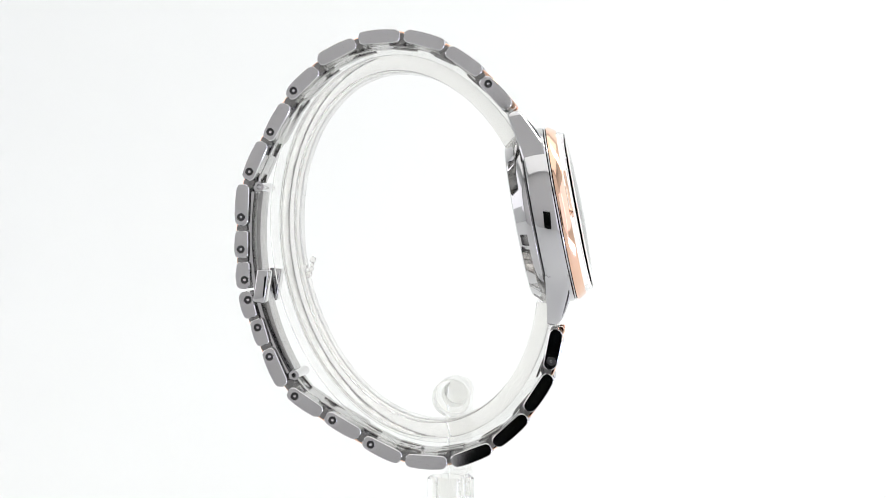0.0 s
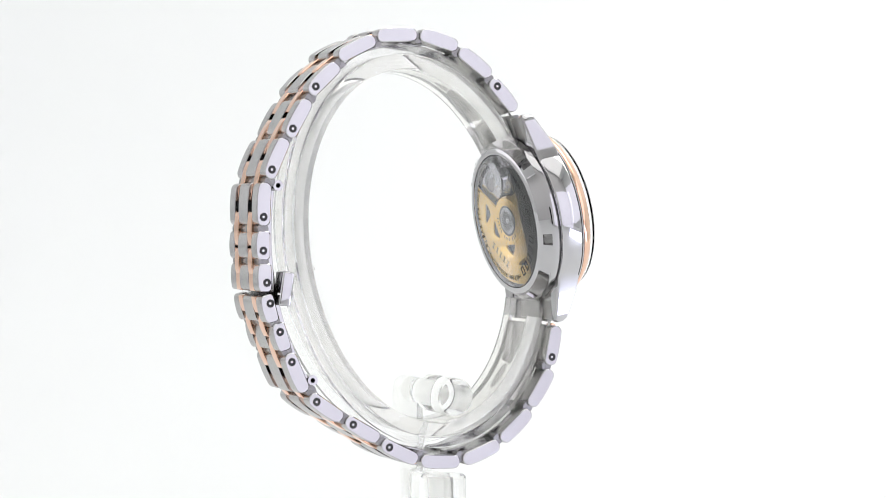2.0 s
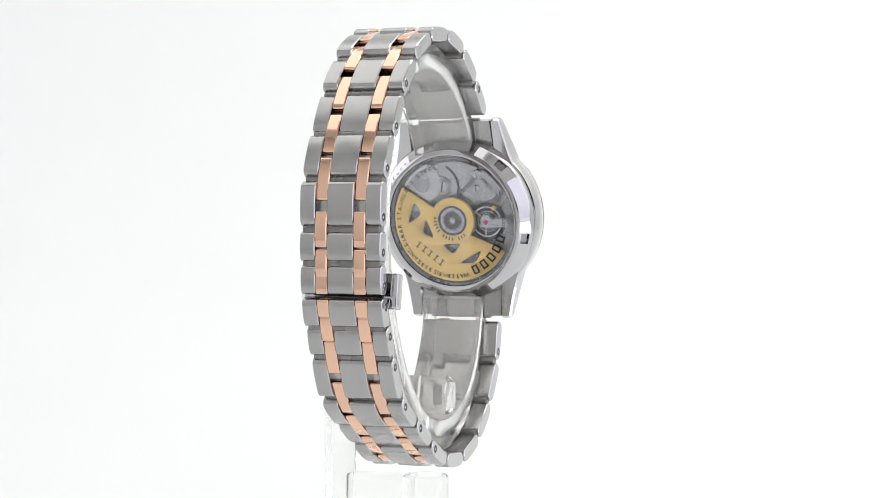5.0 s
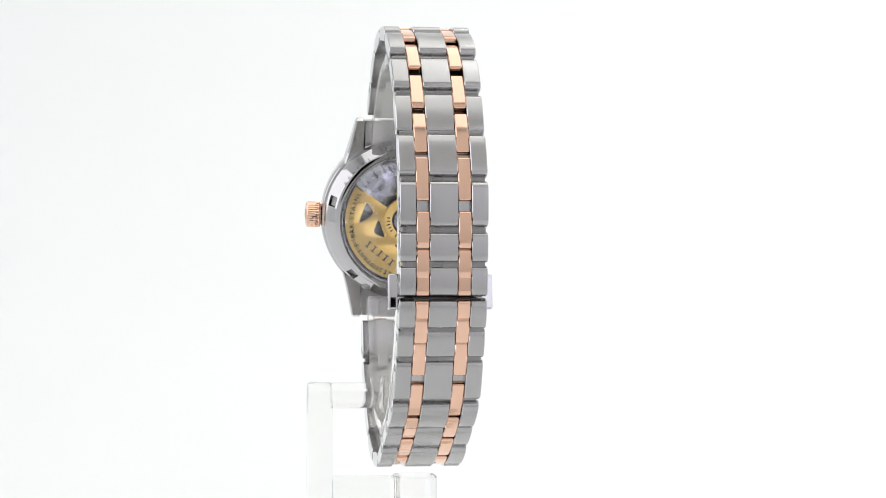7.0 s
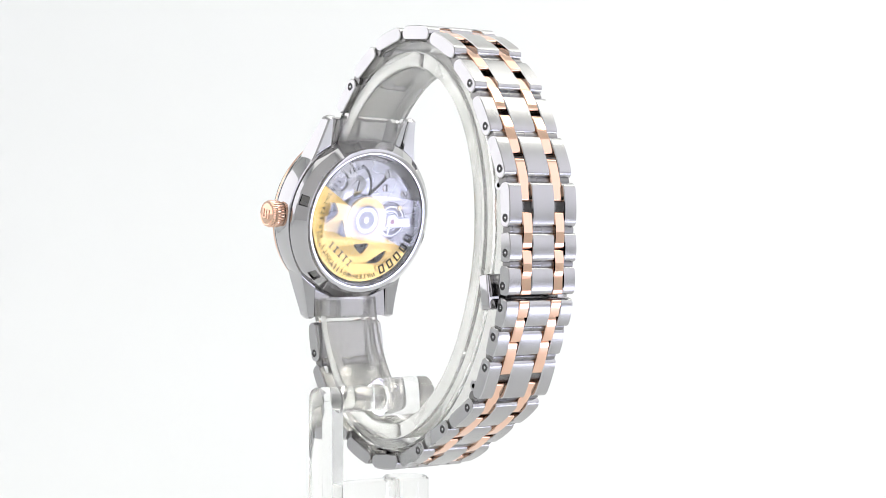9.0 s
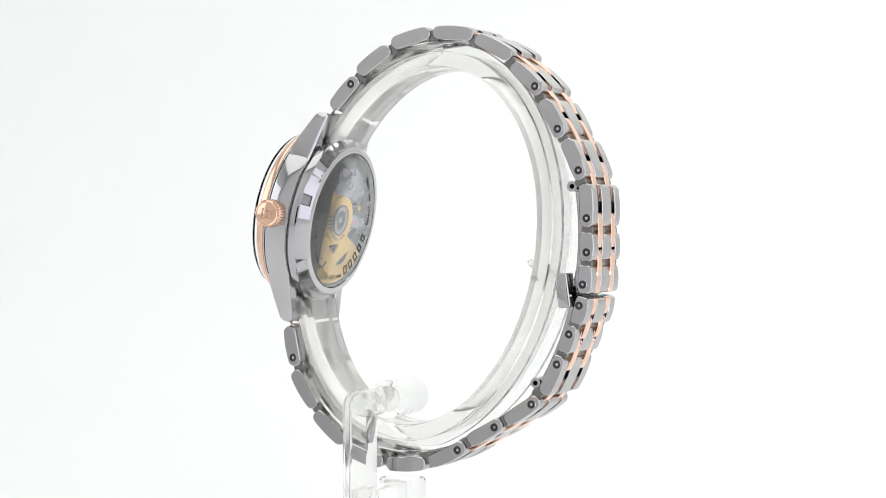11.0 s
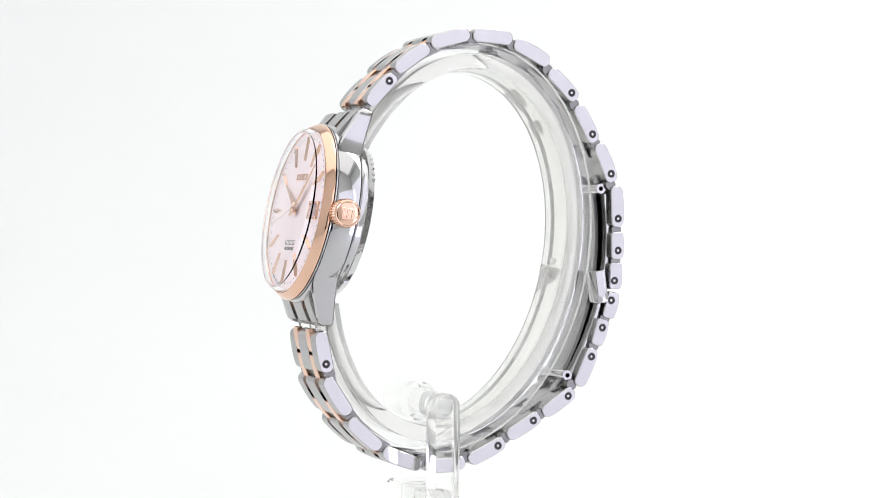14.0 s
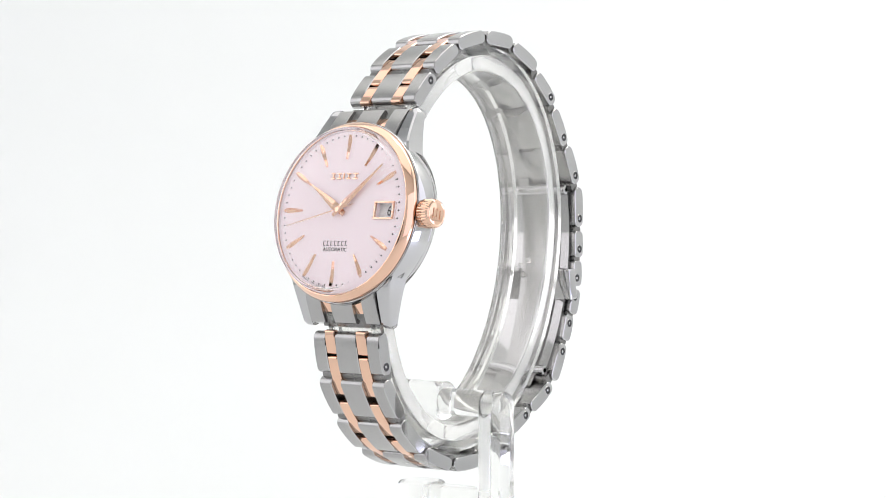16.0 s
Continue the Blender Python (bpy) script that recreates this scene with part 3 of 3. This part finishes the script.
def caseback(watch):
    ring = [(15.0, 6.95), (16.0, 6.95), (16.15, 7.2), (16.0, 7.95), (15.75, 8.4), (15.7, 8.45), (14.55, 9.68), (14.5, 9.73), (14.2, 10.05), (13.6, 10.25), (13.1, 10.2), (13.0, 9.9), (12.9, 8.0)]
    # black ring added in the seam, its colour being the groove's shade
    part("seam_shade", lathe([(15.0, 6.6), (16.0, 6.6), (16.0, 7.0), (15.0, 7.0)], 96, ring=True), DARK, watch, "", BACK)
    bm = bmesh.new()
    cols = []
    n = 360
    for i in range(n):
        sunk = min(abs((i - 46 + 30) % 60 - 30), 99) <= 3.6
        c, k = math.cos(radians(i)), math.sin(radians(i))
        line = [(r - 0.5, z - 0.5) if sunk and j in (5, 6) else (r, z) for j, (r, z) in enumerate(ring)]
        cols.append([bm.verts.new((r * c * MM, r * k * MM, z * MM)) for r, z in line])
    for i in range(n):
        c0, c1 = cols[i], cols[(i + 1) % n]
        for j in range(len(ring) - 1):
            bm.faces.new((c0[j], c1[j], c1[j + 1], c0[j + 1]))
    body = part("caseback", bm, STEEL_POLISHED, watch, "polished steel screw-down caseback with six tool notches", BACK, 25)
    for k in range(6):
        m = pose(0, 0, 0, 0, 0, 46 + 60 * k) @ mm(14.72, 0, 8.72, 0, 46.9, 0)
        # notch floors in darkened steel, the recess shade being part of the colour
        part("notch_floor", box(bmesh.new(), -0.78, 0.78, -0.85, 0.85, -0.1, 0.06), STEEL_SHADED, body, "", m)
    pane = part("back_glass", lathe([(0, 9.7), (13.0, 9.7), (13.0, 10.1), (12.7, 10.2), (0, 10.2)], 96), BACK_CRYSTAL, body, "clear back glass")
    pane.visible_shadow = False
    # raised digits, darkened to look like shaded cuts
    arc_writing("engraving", "123456", 1.25, 14.3, 136, 5.2, 10.0, STEEL_SHADED, body, "", True)
    # printing on the glass
    arc_writing("glass_text", "STAINLESS STEEL", 1.2, 11.0, 141, 5.2, 10.23, INK, body)
    arc_writing("glass_text", "WATER RESISTANT", 1.2, 11.0, 248, 5.0, 10.23, INK, body)
    arc_writing("glass_text", "5 BAR", 1.2, 11.0, 196, 5.2, 10.23, INK, body)
    arc_writing("glass_text", "MADE IN JAPAN", 1.1, 10.9, 23.5, 4.3, 10.23, INK, body)
    bm = bmesh.new()
    for k in range(5):
        a = 318 - 11.5 * (k - 2)
        q = bmesh.new()
        for dx in (-0.5, 0.5):
            box(q, dx - 0.17, dx + 0.17, -0.9, 0.9, 10.21, 10.23)
        for dy in (-0.75, 0.75):
            box(q, -0.33, 0.33, dy - 0.15, dy + 0.15, 10.21, 10.23)
        q.transform(pose(0, 0, 0, 0, 0, a) @ mm(10.6, 0, 0, 0, 0, 90))
        me = bpy.data.meshes.new("bars")
        q.to_mesh(me)
        q.free()
        bm.from_mesh(me)
        bpy.data.meshes.remove(me)
    part("glass_mark", bm, INK, body, "black printed brand bars")


def movement(watch):
    z = 7.4
    # plate and ring darker than the bridges: shade under them painted into the colour
    plate = part("movement", lathe([(0, z), (12.9, z), (12.9, z - 0.6), (0, z - 0.6)], 96), STEEL_SHADED, watch, "grey brushed movement plate, darkened for shade", BACK)
    part("movement_ring", lathe([(12.1, z), (12.9, z), (12.9, z + 1.6), (12.5, z + 1.7), (12.1, z + 0.9)], 96, ring=True), STEEL_SHADED, plate)
    # bridges
    part("bridge", prism([(-9.8, 2.0)] + arc_points(11.4, 160, 62, 16) + [(3.5, 7.4), (0.5, 4.8), (-4.0, 4.2), (-6.5, 1.2)], z, z + 0.55, 0.12), PLATE, plate, "", None, 20)
    part("bridge", prism([(1.4, 4.6), (4.2, 7.2)] + arc_points(11.4, 58, 30, 8) + [(7.6, 3.6), (4.5, 3.4), (3.2, 2.4)], z, z + 0.45, 0.12), PLATE, plate, "", None, 20)
    part("wheel", lathe([(0, z + 0.75), (1.7, z + 0.75), (1.95, z + 0.6), (1.95, z + 0.3)], 40), PLATE, plate, "", mm(-2.1, 6.5, 0))
    part("screw", lathe([(0, 0.25), (1.0, 0.25), (1.15, 0.1), (1.15, 0)], 32), STEEL_POLISHED, plate, "", mm(-2.1, 6.5, z + 0.75))
    # black bars on the screw heads stand for the shade in their slots
    part("slot", box(bmesh.new(), -1.0, 1.0, -0.14, 0.14, 0, 0.02), DARK, plate, "", mm(-2.1, 6.5, z + 1.0, 0, 0, 80))
    for x, y, r in ((4.7, 6.0, 0.75), (4.9, 8.8, 0.9), (8.9, 5.0, 0.6)):
        s = part("screw", lathe([(0, 0.2), (r * 0.85, 0.2), (r, 0.08), (r, 0)], 28), STEEL_POLISHED, plate, "", mm(x, y, z + 0.5))
        part("slot", box(bmesh.new(), -r * 0.85, r * 0.85, -0.1, 0.1, 0.2, 0.215), DARK, s, "", pose(0, 0, 0, 0, 0, 40 + 50 * x))
    # balance over a flat black disc that paints the shade of its well
    part("well_shade", lathe([(0, z + 0.02), (3.6, z + 0.02)], 40), DARK, plate, "", mm(6.6, -0.4, 0))
    part("balance_wheel", lathe([(2.7, z + 0.5), (3.0, z + 0.5), (3.0, z + 0.75), (2.7, z + 0.75)], 48, ring=True), PLATE, plate, "", mm(6.6, -0.4, 0))
    part("balance_cock", prism([(-1.3, -1.0), (-0.9, 1.2), (0.4, 1.5), (1.3, 0.6), (4.0, 0.9), (4.6, -0.9), (1.2, -1.2)], z + 0.9, z + 1.3, 0.12), PLATE, plate, "", mm(6.6, -0.4, 0))
    part("jewel", lathe([(0, 0.06), (0.42, 0.06), (0.5, 0)], 20), RUBY, plate, "ruby red jewel", mm(6.6, -0.4, z + 1.3))
    for x, y in ((8.2, 2.2), (9.2, -0.6)):
        part("arm_stud", lathe([(0, 0.5), (0.4, 0.5), (0.45, 0)], 16), GOLD, plate, "", mm(x, y, z + 0.5))
    movement_details(plate)
    # gold winding rotor over the lower half
    zr = z + 1.45
    outline = arc_points(12.1, 147, 329, 90) + [(8.6, -5.1), (5.2, -3.6)] + arc_points(4.1, -42, 147, 40) + [(-5.5, 3.6)]
    windows = [rounded([(-7.9, 3.9), (-9.6, -0.9), (-6.3, 1.3)], 1.1), rounded([(-5.6, 0.4), (-6.6, -2.6), (-4.1, -3.6)], 0.9),
               rounded([(-2.6, -4.8), (1.5, -4.5), (-0.3, -6.9)], 0.9), rounded([(5.8, -5.7), (4.3, -8.4), (0.7, -8.6)], 1.1)]
    rotor = part("rotor", flat_plate([outline] + windows, zr, 0.36, 0.05), GOLD, plate, "gold winding rotor")
    part("rotor_hub", lathe([(2.7, zr + 0.36), (3.1, zr + 0.5), (4.5, zr + 0.5), (4.6, zr), (2.7, zr)], 64, ring=True), GOLD, rotor)
    # black rings on the bearing paint the shade of its gaps
    part("gap_shade", lathe([(2.5, zr + 0.53), (2.95, zr + 0.53)], 48), DARK, rotor)
    part("rotor_bearing", lathe([(0, zr + 0.5), (0.5, zr + 0.5), (0.55, zr + 0.38), (1.7, zr + 0.38), (1.8, zr + 0.55), (2.5, zr + 0.55), (2.7, zr + 0.4)], 48), PLATE, rotor)
    part("bearing_slot", lathe([(0.6, zr + 0.40), (1.2, zr + 0.40), (1.2, zr + 0.395), (1.6, zr + 0.395), (1.6, zr + 0.41), (1.95, zr + 0.58)], 48), DARK, rotor)
    arc_writing("rotor_text", "TWENTY-THREE JEWELS", 1.0, 11.25, 232, 4.4, zr + 0.37, INK, rotor, "", True)
    ring_bars = bmesh.new()
    for k in range(14):
        if k in (5, 10):
            continue
        q = box(bmesh.new(), 3.35, 3.95, -0.13, 0.13, zr + 0.5, zr + 0.52)
        q.transform(pose(0, 0, 0, 0, 0, 172 + 10.5 * k))
        me = bpy.data.meshes.new("bar")
        q.to_mesh(me)
        q.free()
        ring_bars.from_mesh(me)
        bpy.data.meshes.remove(me)
    part("hub_mark", ring_bars, INK, rotor, "dark lettering bars round the hub")
    bars = bmesh.new()
    for k in range(5):
        x = -2.9 + 1.45 * k
        for y0 in (-0.65, 0.5):
            box(bars, x - 0.42, x + 0.42, y0, y0 + 0.15, 0, 0.03)
        box(bars, x - 0.12, x + 0.12, -0.5, 0.5, 0, 0.03)
    part("rotor_mark", bars, INK, rotor, "dark brand bars", mm(8.4 * math.cos(radians(232)), 8.4 * math.sin(radians(232)), zr + 0.36, 0, 0, -38))


def movement_details(plate):
    """Small visible parts: the ratchet wheel's teeth, the bridge edge, studs and lettering bars round the hub."""
    z = 7.4
    bm = bmesh.new()
    for k in range(44):
        q = bmesh.new()
        box(q, 3.55, 3.95, -0.13, 0.13, 0, 0.3)
        q.transform(pose(0, 0, 0, 0, 0, k * 360 / 44))
        me = bpy.data.meshes.new("tooth")
        q.to_mesh(me)
        q.free()
        bm.from_mesh(me)
        bpy.data.meshes.remove(me)
    lathe([(1.9, 0.3), (3.6, 0.3), (3.6, 0), (1.9, 0)], 44, bm, ring=True)
    part("ratchet_wheel", bm, STEEL_POLISHED, plate, "toothed steel ratchet wheel", mm(-6.1, 7.2, z + 0.56))
    # black strip on top of the bridge, painted shade of a groove
    part("groove_shade", lathe([(4.5, z + 0.57), (4.75, z + 0.6), (5.0, z + 0.57)], 40, None, -60, 60), DARK, plate, "", mm(-3.6, 6.2, 0))
    spring = bmesh.new()
    for r in (1.0, 1.45, 1.9):
        lathe([(r, z + 0.3), (r + 0.12, z + 0.3), (r + 0.12, z + 0.36), (r, z + 0.36)], 40, spring, ring=True)
    part("hairspring", spring, STEEL_POLISHED, plate, "fine coiled hairspring", mm(6.6, -0.4, 0))
    for k in range(3):
        q = box(bmesh.new(), 0.4, 2.8, -0.18, 0.18, z + 0.55, z + 0.7, 0.05, 1)
        part("balance_spoke", q, PLATE, plate, "", mm(6.6, -0.4, 0, 0, 0, 120 * k + 20))


def wrist_watch():
    watch = new("wrist_watch")
    case(watch)
    bracelet(watch)
    clasp(watch)
    crown(watch)
    dial(watch)
    caseback(watch)
    movement(watch)
    return tagged(watch, "two-tone steel and rose gold wrist watch with pink dial", "watch")


studio()
stand = display_stand()
watch = wrist_watch()


def motions():
    rows = [(float(t), pose(0, 0, 0, 0, 0, TURN_START + TURN_RATE * t + TURN_DRIFT[t])) for t in range(17)]
    walk(watch, rows)
    walk(stand, rows)


motions()
